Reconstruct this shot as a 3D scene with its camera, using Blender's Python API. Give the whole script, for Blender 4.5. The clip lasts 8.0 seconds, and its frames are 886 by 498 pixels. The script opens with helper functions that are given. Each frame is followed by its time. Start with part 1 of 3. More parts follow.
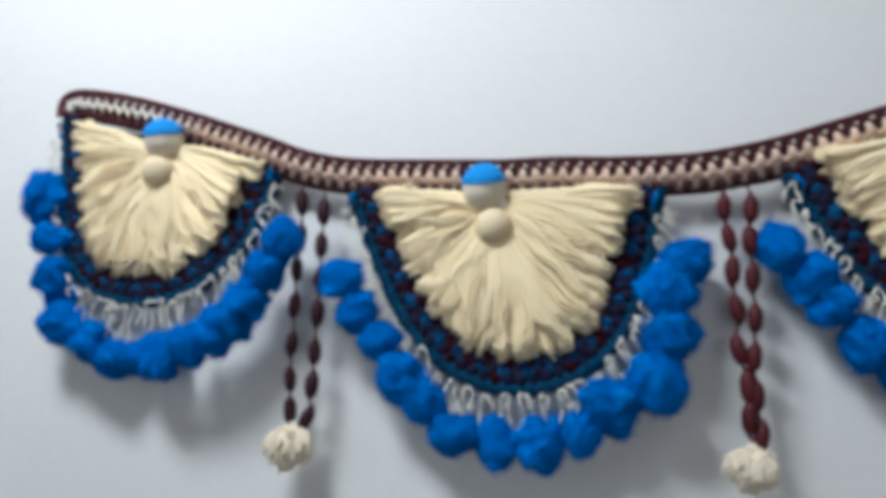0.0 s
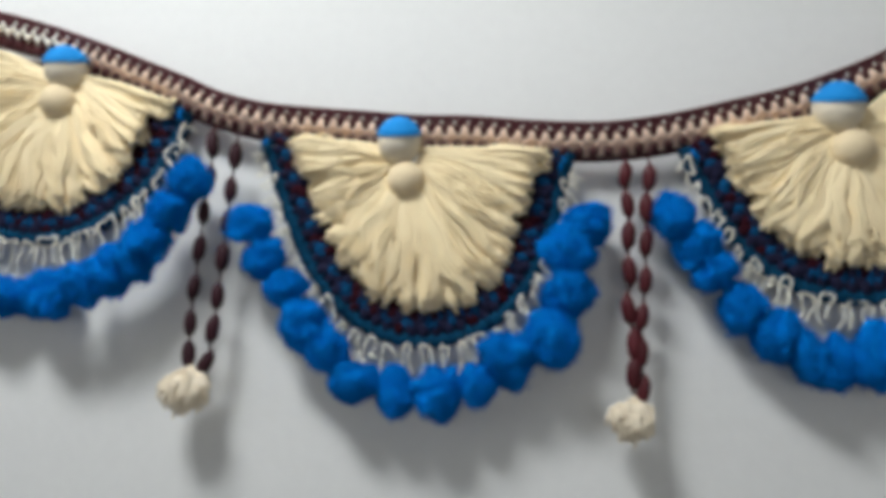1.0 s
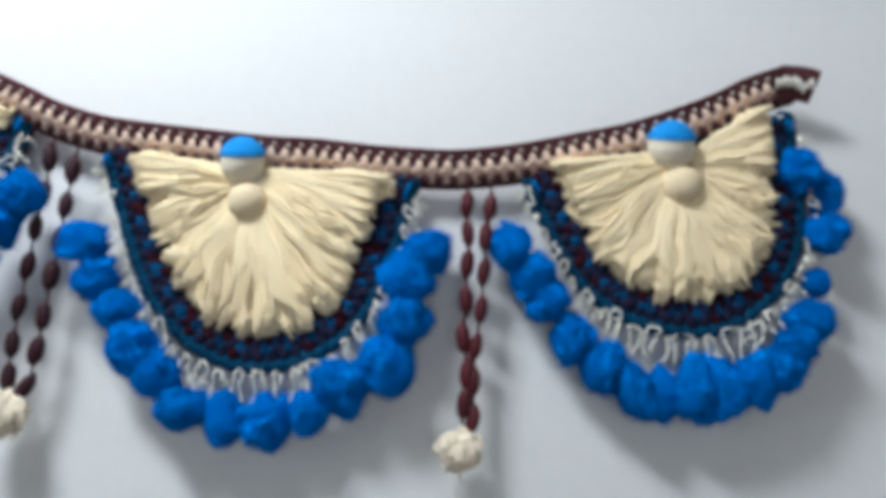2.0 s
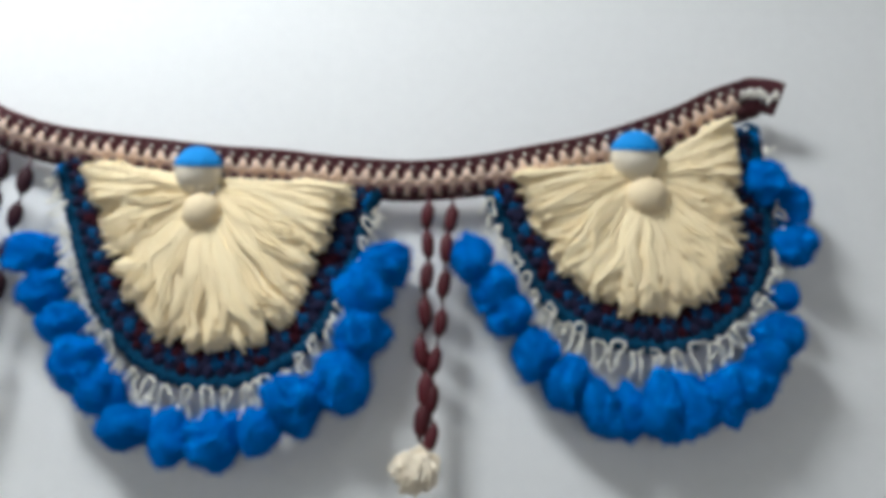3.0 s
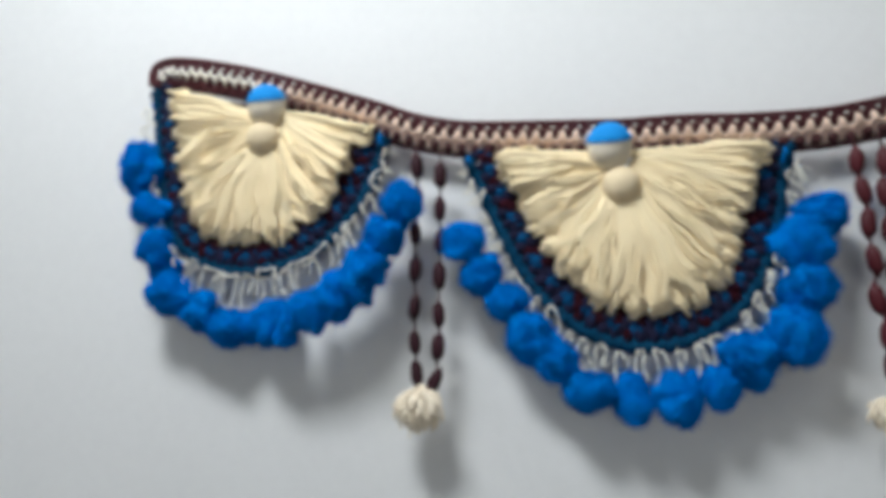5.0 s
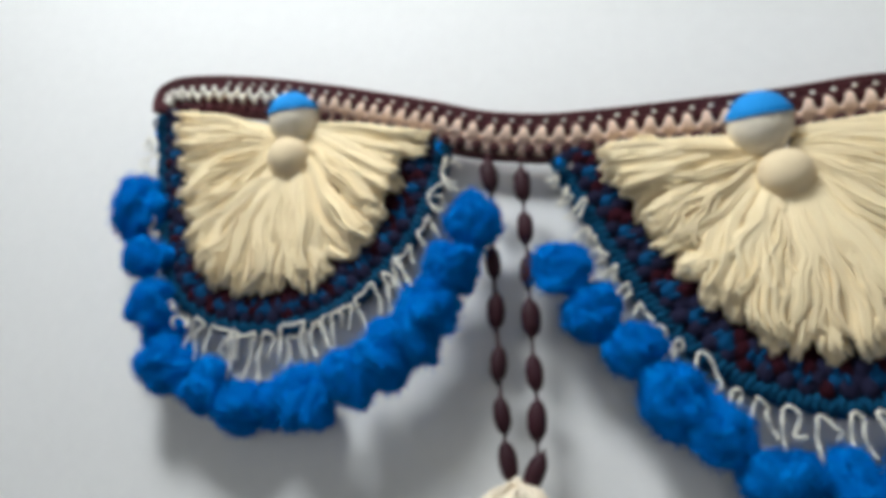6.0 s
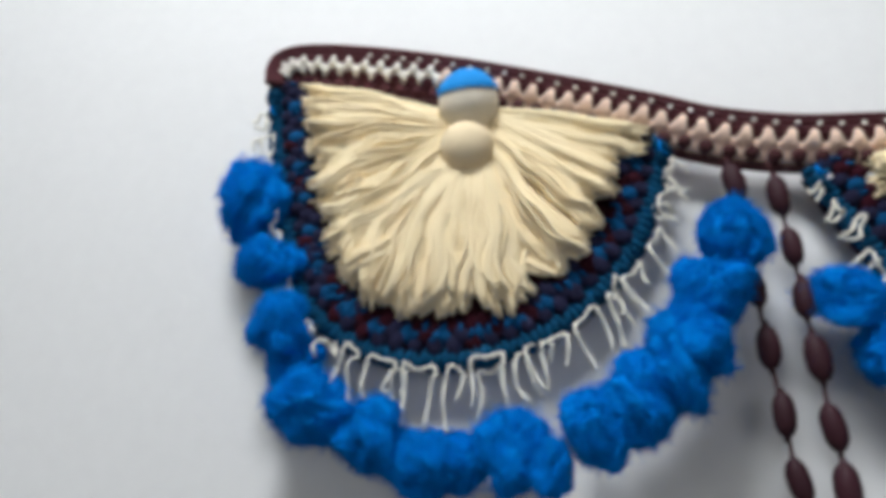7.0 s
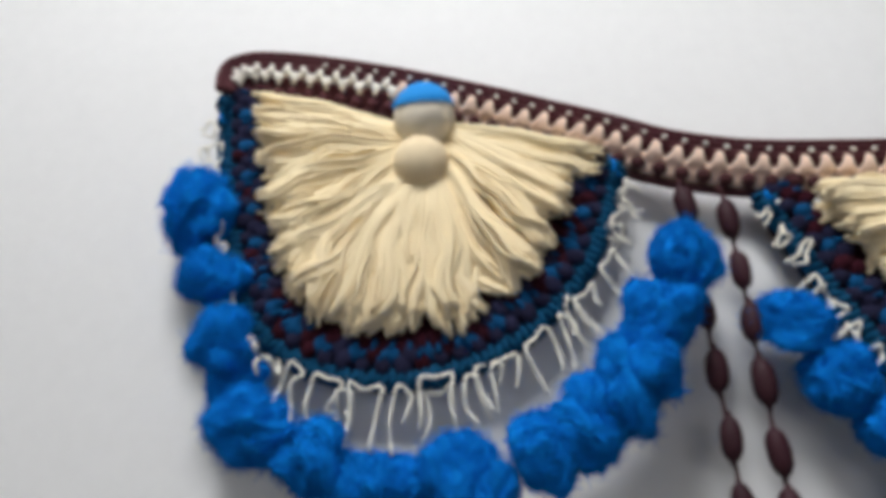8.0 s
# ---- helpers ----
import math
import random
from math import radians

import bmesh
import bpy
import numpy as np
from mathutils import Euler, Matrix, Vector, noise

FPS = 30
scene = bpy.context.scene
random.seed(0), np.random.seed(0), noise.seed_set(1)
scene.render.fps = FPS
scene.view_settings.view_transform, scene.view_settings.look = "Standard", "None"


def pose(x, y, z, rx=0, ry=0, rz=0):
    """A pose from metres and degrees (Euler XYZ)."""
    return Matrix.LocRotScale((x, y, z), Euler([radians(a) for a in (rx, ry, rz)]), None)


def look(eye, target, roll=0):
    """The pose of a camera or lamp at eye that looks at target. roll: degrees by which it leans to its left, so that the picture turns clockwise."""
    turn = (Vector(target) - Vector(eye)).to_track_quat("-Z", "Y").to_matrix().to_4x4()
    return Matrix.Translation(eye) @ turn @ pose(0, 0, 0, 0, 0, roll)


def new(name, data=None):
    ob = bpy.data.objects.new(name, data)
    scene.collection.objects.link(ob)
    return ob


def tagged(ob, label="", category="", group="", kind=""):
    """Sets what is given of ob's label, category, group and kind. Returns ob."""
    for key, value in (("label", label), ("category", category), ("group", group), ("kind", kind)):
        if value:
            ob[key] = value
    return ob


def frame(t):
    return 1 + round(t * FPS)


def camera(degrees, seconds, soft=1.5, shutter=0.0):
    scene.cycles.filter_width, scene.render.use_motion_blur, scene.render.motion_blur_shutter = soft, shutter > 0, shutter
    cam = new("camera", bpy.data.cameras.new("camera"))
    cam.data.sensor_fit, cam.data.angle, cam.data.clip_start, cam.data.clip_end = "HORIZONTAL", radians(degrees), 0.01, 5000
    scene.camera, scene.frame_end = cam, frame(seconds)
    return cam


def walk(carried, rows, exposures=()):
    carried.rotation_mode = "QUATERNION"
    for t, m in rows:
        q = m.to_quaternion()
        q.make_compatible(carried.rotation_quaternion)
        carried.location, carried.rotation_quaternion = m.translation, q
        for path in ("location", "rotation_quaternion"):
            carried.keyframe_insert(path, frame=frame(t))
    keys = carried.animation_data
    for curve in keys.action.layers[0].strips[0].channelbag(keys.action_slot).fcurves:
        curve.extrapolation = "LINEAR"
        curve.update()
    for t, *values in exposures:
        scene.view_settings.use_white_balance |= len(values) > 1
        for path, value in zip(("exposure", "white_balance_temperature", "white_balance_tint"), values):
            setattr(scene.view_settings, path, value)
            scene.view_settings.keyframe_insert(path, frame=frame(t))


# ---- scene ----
cam = camera(70.3, 8.0, soft=6.0)
PATH = [
    (0, (0.055, -0.37, 1.69), (-0.378, 1.546, 2.068), -0.1),
    (0.5, (0.019, -0.386, 1.691), (-0.43, 1.537, 2.013), -2.4),
    (1, (0.066, -0.369, 1.673), (-0.145, 1.593, 1.999), 2.1),
    (1.5, (0.111, -0.363, 1.68), (0.078, 1.608, 2.013), 3.3),
    (2, (0.13, -0.363, 1.683), (0.059, 1.6, 2.058), 2.9),
    (2.2, (0.139, -0.358, 1.673), (0.085, 1.591, 2.119), 2.9),
    (3.3, (0.15, -0.35, 1.673), (0.079, 1.588, 2.161), 3.0),
    (3.5, (0.144, -0.351, 1.674), (0.005, 1.589, 2.138), 3.0),
    (4, (0.094, -0.372, 1.684), (-0.263, 1.563, 2.042), 3.1),
    (4.5, (0.021, -0.39, 1.68), (-0.418, 1.539, 1.976), 1.6),
    (4.7, (-0.003, -0.394, 1.676), (-0.401, 1.541, 1.988), 0.2),
    (5.8, (-0.056, -0.303, 1.683), (-0.514, 1.571, 2.212), -4.2),
    (6, (-0.071, -0.282, 1.667), (-0.543, 1.55, 2.316), -3.2),
    (6.5, (-0.131, -0.26, 1.686), (-0.475, 1.591, 2.36), -2.3),
    (7, (-0.203, -0.247, 1.685), (-0.411, 1.598, 2.43), -3.2),
    (7.5, (-0.213, -0.244, 1.691), (-0.258, 1.614, 2.429), -2.9),
    (8, (-0.199, -0.242, 1.688), (-0.286, 1.598, 2.465), -3.4),
]
EXPOSURES = [(0.0, -0.15, 6070, 8), (0.5, -0.15, 6220, 8), (1.0, -0.15, 6520, 8), (1.5, 0.05, 6170, 8), (2.0, 0.12, 6070, 8), (3.5, -0.01, 6370, 8),
             (4.0, -0.13, 6270, 8), (4.5, -0.13, 6270, 8), (6.0, -0.17, 6420, 8), (6.5, -0.23, 6070, 8), (7.0, -0.17, 6390, 10), (7.5, -0.18, 6540, 11), (8.0, -0.25, 6590, 12)]
walk(cam, [(t, look(eye, target, roll)) for t, eye, target, roll in PATH], EXPOSURES)

# ---- light ----
world = bpy.data.worlds.new("sky")
scene.world = world
world.use_nodes = True
sky = world.node_tree.nodes.new("ShaderNodeTexSky")
sky.sky_type, sky.sun_disc = "NISHITA", False
sky.sun_elevation, sky.sun_rotation = radians(55), radians(200)
world.node_tree.links.new(sky.outputs[0], world.node_tree.nodes["Background"].inputs[0])
world.node_tree.nodes["Background"].inputs[1].default_value = 0.1

# unseen overhead light in an added roof opening, up and to one side of the hanging
OPEN_X, OPEN_Y, OPEN_Z, OPEN_W, OPEN_D = -0.27, -0.46, 2.40, 0.32, 0.18
lamp = bpy.data.lights.new("overhead_light", "AREA")
lamp.shape, lamp.size, lamp.size_y = "RECTANGLE", OPEN_W - 0.02, OPEN_D - 0.02
lamp.energy, lamp.color = 8.6, (0.95, 0.98, 1.0)
new("overhead_light", lamp).matrix_world = look((OPEN_X, OPEN_Y, OPEN_Z), (0, -0.02, 1.80))

# frontal fill lamp, added in an invented opening of the wall behind the viewer
FILL_X0, FILL_X1, FILL_Z0, FILL_Z1 = -0.2, 1.4, 1.0, 2.1
front_fill = bpy.data.lights.new("added_front_fill", "AREA")
front_fill.shape, front_fill.size, front_fill.size_y = "RECTANGLE", FILL_X1 - FILL_X0 - 0.02, FILL_Z1 - FILL_Z0 - 0.02
front_fill.energy, front_fill.color = 8.5, (0.98, 0.98, 1.0)
new("added_front_fill", front_fill).matrix_world = look(((FILL_X0 + FILL_X1) / 2, -3.19, (FILL_Z0 + FILL_Z1) / 2), ((FILL_X0 + FILL_X1) / 2, 0, (FILL_Z0 + FILL_Z1) / 2))

# weak side light, added in an assumed, unseen opening of the west wall
SIDE_Y0, SIDE_Y1, SIDE_Z0, SIDE_Z1 = -1.95, -1.30, 1.50, 2.25
side = bpy.data.lights.new("added_side_light", "AREA")
side.shape, side.size, side.size_y = "RECTANGLE", SIDE_Y1 - SIDE_Y0 - 0.02, SIDE_Z1 - SIDE_Z0 - 0.02
side.energy, side.color = 3.0, (0.95, 0.98, 1.0)
new("added_side_light", side).matrix_world = look((-1.99, (SIDE_Y0 + SIDE_Y1) / 2, (SIDE_Z0 + SIDE_Z1) / 2), (0, -0.4, 1.75))


# ---- materials ----
def material(name, colour, rough=0.9, vary=0.15, grain=900.0, bump=0.4, sheen=0.0, stretch=(1, 1, 1), patch=60.0, dist=0.0006, dark=0.6, gloss=0.25):
    m = bpy.data.materials.new(name)
    m.use_nodes = True
    nt = m.node_tree
    n, l = nt.nodes, nt.links
    bsdf = n["Principled BSDF"]
    bsdf.inputs["Roughness"].default_value = rough
    bsdf.inputs["Specular IOR Level"].default_value = gloss
    bsdf.inputs["Sheen Weight"].default_value = sheen
    bsdf.inputs["Sheen Tint"].default_value = (*colour, 1)
    co = n.new("ShaderNodeTexCoord")
    mp = n.new("ShaderNodeMapping")
    mp.inputs["Scale"].default_value = stretch
    l.new(co.outputs["Object"], mp.inputs[0])
    fine = n.new("ShaderNodeTexNoise")
    fine.inputs["Scale"].default_value, fine.inputs["Detail"].default_value = grain, 4
    l.new(mp.outputs[0], fine.inputs["Vector"])
    big = n.new("ShaderNodeTexNoise")
    big.inputs["Scale"].default_value, big.inputs["Detail"].default_value = patch, 3
    l.new(co.outputs["Object"], big.inputs["Vector"])
    info = n.new("ShaderNodeObjectInfo")
    isl = n.new("ShaderNodeNewGeometry")
    total = None
    for sock in (fine.outputs["Fac"], big.outputs["Fac"], info.outputs["Random"], isl.outputs["Random Per Island"]):
        if total is None:
            total = sock
            continue
        add = n.new("ShaderNodeMath")
        add.operation = "ADD"
        l.new(total, add.inputs[0])
        l.new(sock, add.inputs[1])
        total = add.outputs[0]
    rng = n.new("ShaderNodeMapRange")
    rng.inputs["From Min"].default_value, rng.inputs["From Max"].default_value = 0.8, 3.0
    l.new(total, rng.inputs["Value"])
    mix = n.new("ShaderNodeMix")
    mix.data_type = "RGBA"
    mix.inputs[6].default_value = (*[c * (1 - vary * dark) for c in colour], 1)
    mix.inputs[7].default_value = (*[min(1, c * (1 + vary)) for c in colour], 1)
    l.new(rng.outputs[0], mix.inputs[0])
    l.new(mix.outputs[2], bsdf.inputs["Base Color"])
    bp = n.new("ShaderNodeBump")
    bp.inputs["Strength"].default_value, bp.inputs["Distance"].default_value = bump, dist
    l.new(fine.outputs["Fac"], bp.inputs["Height"])
    l.new(bp.outputs[0], bsdf.inputs["Normal"])
    return m


PLASTER = material("white_plaster", (0.78, 0.78, 0.77), 0.7, 0.09, 140, 0.12, patch=6.0, dist=0.002)
FLOOR = material("grey_cement", (0.2, 0.19, 0.18), 0.6, 0.25, 60, 0.3, patch=2.0, dist=0.002)
MAROON = material("maroon_yarn", (0.095, 0.030, 0.036), 0.95, 0.35, 1500, 0.5, 0.1)
BROWN = material("brown_yarn", (0.06, 0.02, 0.022), 0.95, 0.45, 1500, 0.7, 0.15)
PEACH = material("beige_yarn", (0.80, 0.60, 0.48), 0.95, 0.2, 1500, 0.6, 0.1)
WHITE = material("white_yarn", (0.92, 0.86, 0.78), 0.95, 0.12, 1500, 0.5, 0.1)
CREAM = material("cream_yarn", (1.0, 0.83, 0.545), 0.95, 0.03, 1400, 0.05, 0.8, gloss=0.1)
TUFT = material("ivory_yarn", (0.88, 0.78, 0.62), 0.9, 0.12, 1400, 0.3, 0.2)
BLUE = material("blue_wool", (0.0006, 0.170, 0.56), 1.0, 0.35, 700, 0.12, 0.10, patch=120, dist=0.001, gloss=0.05)
TEAL = material("deep_blue_yarn", (0.003, 0.052, 0.140), 0.95, 0.5, 1500, 0.6, 0.0, gloss=0.1)
RIM = material("blue_rim_yarn", (0.004, 0.052, 0.115), 0.95, 0.5, 1500, 0.6, 0.0, gloss=0.1)
NAVY = material("navy_yarn", (0.014, 0.014, 0.035), 0.95, 0.5, 1500, 0.7, 0.1, gloss=0.1)
WINE = material("dark_wine_yarn", (0.026, 0.0045, 0.009), 0.95, 0.5, 1500, 0.7, 0.0, gloss=0.1)
LOOP = material("off_white_yarn", (0.84, 0.81, 0.71), 0.9, 0.15, 1500, 0.5, 0.1)
BEAD = material("dark_maroon_bead", (0.032, 0.008, 0.013), 0.6, 0.5, 500, 0.35, 0.1)
REDBEAD = material("wine_red_bead", (0.068, 0.010, 0.014), 0.5, 0.5, 500, 0.35, 0.1)
HEAD = material("ivory_cloth", (0.74, 0.67, 0.54), 0.85, 0.1, 1800, 0.25, 0.1)
BODY = material("beige_cloth", (0.78, 0.64, 0.42), 0.85, 0.1, 1800, 0.25, 0.1)
CAP = material("bright_blue_cloth", (0.012, 0.25, 0.66), 0.85, 0.15, 1800, 0.4, 0.15)


# ---- building helpers ----
class Geo:
    """Gathers vertices and faces of one mesh."""

    def __init__(self):
        self.v, self.f, self.mi = [], [], []

    def add(self, verts, faces, slot=0):
        k = len(self.v)
        self.v.extend([tuple(p) for p in verts])
        self.f.extend([tuple(i + k for i in q) for q in faces])
        self.mi.extend([slot] * len(faces))

    def tube(self, pts, radii, sides=6, slot=0):
        pts = [Vector(p) for p in pts]
        n = len(pts)
        if not isinstance(radii, (list, tuple)):
            radii = [radii] * n
        verts, faces, up = [], [], Vector((0.13, -1, 0.21)).normalized()
        for i, p in enumerate(pts):
            d = (pts[min(i + 1, n - 1)] - pts[max(i - 1, 0)])
            d = d.normalized() if d.length > 1e-9 else Vector((0, 0, 1))
            a = d.cross(up)
            a = a.normalized() if a.length > 1e-4 else d.orthogonal().normalized()
            b = a.cross(d)
            for s in range(sides):
                w = 2 * math.pi * s / sides
                verts.append(p + radii[i] * (math.cos(w) * a + math.sin(w) * b))
        for i in range(n - 1):
            for s in range(sides):
                t = (s + 1) % sides
                faces.append((i * sides + s, i * sides + t, (i + 1) * sides + t, (i + 1) * sides + s))
        faces.append(tuple(range(sides))[::-1])
        faces.append(tuple((n - 1) * sides + s for s in range(sides)))
        self.add(verts, faces, slot)

    def ball(self, centre, size, rings=8, segs=12, rough=0.0, freq=3.0, seed=0.0, slot=0, tilt=0.0):
        c, verts, faces = Vector(centre), [], []
        turn = Matrix.Rotation(tilt, 3, "Y")
        for i in range(rings + 1):
            th = math.pi * i / rings
            for j in range(segs):
                ph = 2 * math.pi * j / segs
                d = Vector((math.sin(th) * math.cos(ph), math.sin(th) * math.sin(ph), math.cos(th)))
                k = 1.0
                if rough:
                    k += rough * noise.fractal(d * freq + Vector((seed, seed * 1.7, -seed)), 0.8, 2.1, 3)
                verts.append(c + turn @ Vector((d.x * size[0] * k, d.y * size[1] * k, d.z * size[2] * k)))
        for i in range(rings):
            for j in range(segs):
                t = (j + 1) % segs
                faces.append((i * segs + j, (i + 1) * segs + j, (i + 1) * segs + t, i * segs + t))
        self.add(verts, faces, slot)

    def mesh(self, name, mats, smooth=True):
        me = bpy.data.meshes.new(name)
        me.from_pydata(self.v, [], self.f)
        for m in mats:
            me.materials.append(m)
        me.polygons.foreach_set("material_index", self.mi)
        me.polygons.foreach_set("use_smooth", [smooth] * len(self.f))
        me.validate()
        me.update()
        return me


def part(name, me, parent, label="", at=None):
    ob = new(name, me)
    ob.parent = parent
    if at is not None:
        ob.matrix_basis = at
    if label:
        tagged(ob, label)
    return ob


def spline(points, count):
    """Evenly spaced points on a smooth line through the given ones, with directions."""
    p = [Vector((a, b)) for a, b in points]
    p = [2 * p[0] - p[1]] + p + [2 * p[-1] - p[-2]]
    dense = []
    for i in range(1, len(p) - 2):
        for k in range(24):
            t = k / 24
            a, b, c, d = p[i - 1], p[i], p[i + 1], p[i + 2]
            dense.append(0.5 * (2 * b + (c - a) * t + (2 * a - 5 * b + 4 * c - d) * t * t + (3 * b - a - 3 * c + d) * t ** 3))
    dense.append(p[-2])
    run = [0.0]
    for a, b in zip(dense, dense[1:]):
        run.append(run[-1] + (b - a).length)
    xs = np.linspace(0, run[-1], count)
    x = np.interp(xs, run, [q.x for q in dense])
    z = np.interp(xs, run, [q.y for q in dense])
    out = []
    for i in range(count):
        j, k = max(i - 1, 0), min(i + 1, count - 1)
        d = Vector((x[k] - x[j], z[k] - z[j])).normalized()
        out.append((Vector((x[i], z[i])), d))
    return out, run[-1]


def frame_at(p, d, y):
    """A pose on the wall at p: local x along d, local z to its left, y as the world's."""
    ang = math.atan2(d.y, d.x)
    return Matrix.Translation((p.x, y, p.y)) @ Matrix.Rotation(-ang, 4, "Y")


# ---- the room ----
def slab(name, x0, x1, y0, y1, z0, z1, mat, label):
    g = Geo()
    v = [(x, y, z) for x in (x0, x1) for y in (y0, y1) for z in (z0, z1)]
    g.add(v, [(0, 1, 3, 2), (4, 6, 7, 5), (0, 4, 5, 1), (2, 3, 7, 6), (0, 2, 6, 4), (1, 5, 7, 3)])
    ob = new(name, g.mesh(name, [mat], False))
    return tagged(ob, label, "wall" if "wall" in name else name, kind="structure")


def plaster_wall():
    """The seen wall, with the faint waviness of hand-trowelled plaster."""
    g, nx, nz = Geo(), 110, 90
    xs, zs = np.linspace(-2, 2, nx), np.linspace(0, 2.9, nz)
    verts = []
    for z in zs:
        for x in xs:
            verts.append((x, 0.0012 + 0.0012 * noise.noise(Vector((x * 5, 1.0, z * 5))), z))
    faces = [(j * nx + i, j * nx + i + 1, (j + 1) * nx + i + 1, (j + 1) * nx + i) for j in range(nz - 1) for i in range(nx - 1)]
    g.add(verts, faces)
    g.add([(-2, 0.15, 0), (2, 0.15, 0), (2, 0.15, 2.9), (-2, 0.15, 2.9)], [(0, 3, 2, 1)])
    ob = new("wall_north", g.mesh("wall_north", [PLASTER]))
    tagged(ob, "white plastered wall with soft uneven surface", "wall", kind="structure")


plaster_wall()
slab("floor", -2, 2, -3.2, 0.15, -0.1, 0, FLOOR, "plain grey cement floor")
slab("wall_east", 2, 2.15, -3.2, 0.15, 0, 2.9, PLASTER, "plain white plastered side wall")


# ceiling out of view; the hole is cut to pass the overhead light
def ceiling_with_opening():
    g, z0, z1 = Geo(), OPEN_Z - 0.02, OPEN_Z + 0.12
    x0, x1, y0, y1 = OPEN_X - OPEN_W / 2, OPEN_X + OPEN_W / 2, OPEN_Y - OPEN_D / 2, OPEN_Y + OPEN_D / 2
    for a, b, c, d in ((-2, x0, -3.2, 0.0), (x1, 2, -3.2, 0.0), (x0, x1, -3.2, y0), (x0, x1, y1, 0.0)):
        v = [(x, y, z) for x in (a, b) for y in (c, d) for z in (z0, z1)]
        g.add(v, [(0, 1, 3, 2), (4, 6, 7, 5), (0, 4, 5, 1), (2, 3, 7, 6), (0, 2, 6, 4), (1, 5, 7, 3)])
    tagged(new("ceiling", g.mesh("ceiling", [PLASTER], False)), "plain white unseen ceiling with an opening added for light", "ceiling", kind="structure")


ceiling_with_opening()


# wall out of view, with a gap made for the added front fill
def wall_with_fill_opening():
    g = Geo()
    for a, b, c, d in ((-2, FILL_X0, 0, 2.9), (FILL_X1, 2, 0, 2.9), (FILL_X0, FILL_X1, 0, FILL_Z0), (FILL_X0, FILL_X1, FILL_Z1, 2.9)):
        v = [(x, y, z) for x in (a, b) for y in (-3.35, -3.2) for z in (c, d)]
        g.add(v, [(0, 1, 3, 2), (4, 6, 7, 5), (0, 4, 5, 1), (2, 3, 7, 6), (0, 2, 6, 4), (1, 5, 7, 3)])
    tagged(new("wall_south", g.mesh("wall_south", [PLASTER], False)), "plain white unseen wall with an opening added for fill light", "wall", kind="structure")


wall_with_fill_opening()


# west wall out of view; its hole is there for the added side light
def side_wall_with_light_opening():
    g = Geo()
    for a, b, c, d in ((-3.2, SIDE_Y0, 0, 2.9), (SIDE_Y1, 0.15, 0, 2.9), (SIDE_Y0, SIDE_Y1, 0, SIDE_Z0), (SIDE_Y0, SIDE_Y1, SIDE_Z1, 2.9)):
        v = [(x, y, z) for x in (-2.15, -2) for y in (a, b) for z in (c, d)]
        g.add(v, [(0, 1, 3, 2), (4, 6, 7, 5), (0, 4, 5, 1), (2, 3, 7, 6), (0, 2, 6, 4), (1, 5, 7, 3)])
    tagged(new("wall_west", g.mesh("wall_west", [PLASTER], False)), "plain white unseen side wall with an opening added for light", "wall", kind="structure")


side_wall_with_light_opening()

# ---- shared small pieces ----
g = Geo()
g.ball((0, 0, 0), (0.0032, 0.0024, 0.0030), 6, 8, 0.15, 2.5, 1.0)
BUMP = g.mesh("bump_stitch", [BROWN])
g = Geo()
g.ball((0, 0, 0), (0.0031, 0.0023, 0.0038), 6, 8, 0.2, 2.5, 2.0)
BUMP_NAVY = g.mesh("navy_bobble", [NAVY])
BUMP_MAROON = BUMP.copy()
BUMP_MAROON.materials.clear()
BUMP_MAROON.materials.append(MAROON)
BUMP_TEAL = BUMP_NAVY.copy()
BUMP_TEAL.materials.clear()
BUMP_TEAL.materials.append(TEAL)
BUMP_WINE = BUMP_NAVY.copy()
BUMP_WINE.materials.clear()
BUMP_WINE.materials.append(WINE)
g = Geo()
g.tube([(0.0002, 0.0006, -0.0034), (-0.0003, -0.0009, -0.001), (0.0003, -0.0009, 0.0012), (0, 0.0006, 0.0034)], [0.0008, 0.0012, 0.0011, 0.0008], 6)
POST = g.mesh("post_stitch", [RIM])
g = Geo()
g.tube([(0.0004, 0.0008, -0.0030), (-0.0004, -0.0008, -0.0010), (0.0003, -0.0009, 0.0010), (-0.0004, 0.0008, 0.0030)], [0.0006, 0.0010, 0.0010, 0.0006], 6)
FLECK = g.mesh("blue_fleck", [TEAL])


def cluster(mat):
    """A crochet tooth: plies that meet in a narrow tip and spread into the row below."""
    c = Geo()
    for k in (-1, -0.4, 0.4, 1):
        c.tube([(k * 0.0034, 0.0004, -0.0044), (k * 0.0026, -0.0010, -0.0022), (k * 0.0013, -0.0013, 0.0010), (k * 0.0007, -0.0006, 0.0036), (k * 0.0003, 0.0006, 0.0044)],
               [0.0010, 0.0013, 0.0011, 0.0009, 0.0006], 6)
    return c.mesh("cluster_stitch", [mat])


CLUSTER_PEACH, CLUSTER_WHITE = cluster(PEACH), cluster(WHITE)
CLUSTER_WHITE_LOW = cluster(WHITE)
CLUSTER_WHITE_LOW.transform(Matrix.Diagonal((1, 1, -1, 1)))
CLUSTER_WHITE_LOW.flip_normals()
g = Geo()
g.ball((0, 0, 0), (0.0011, 0.0008, 0.0008), 5, 8)
SPECK = g.mesh("speck", [WHITE])

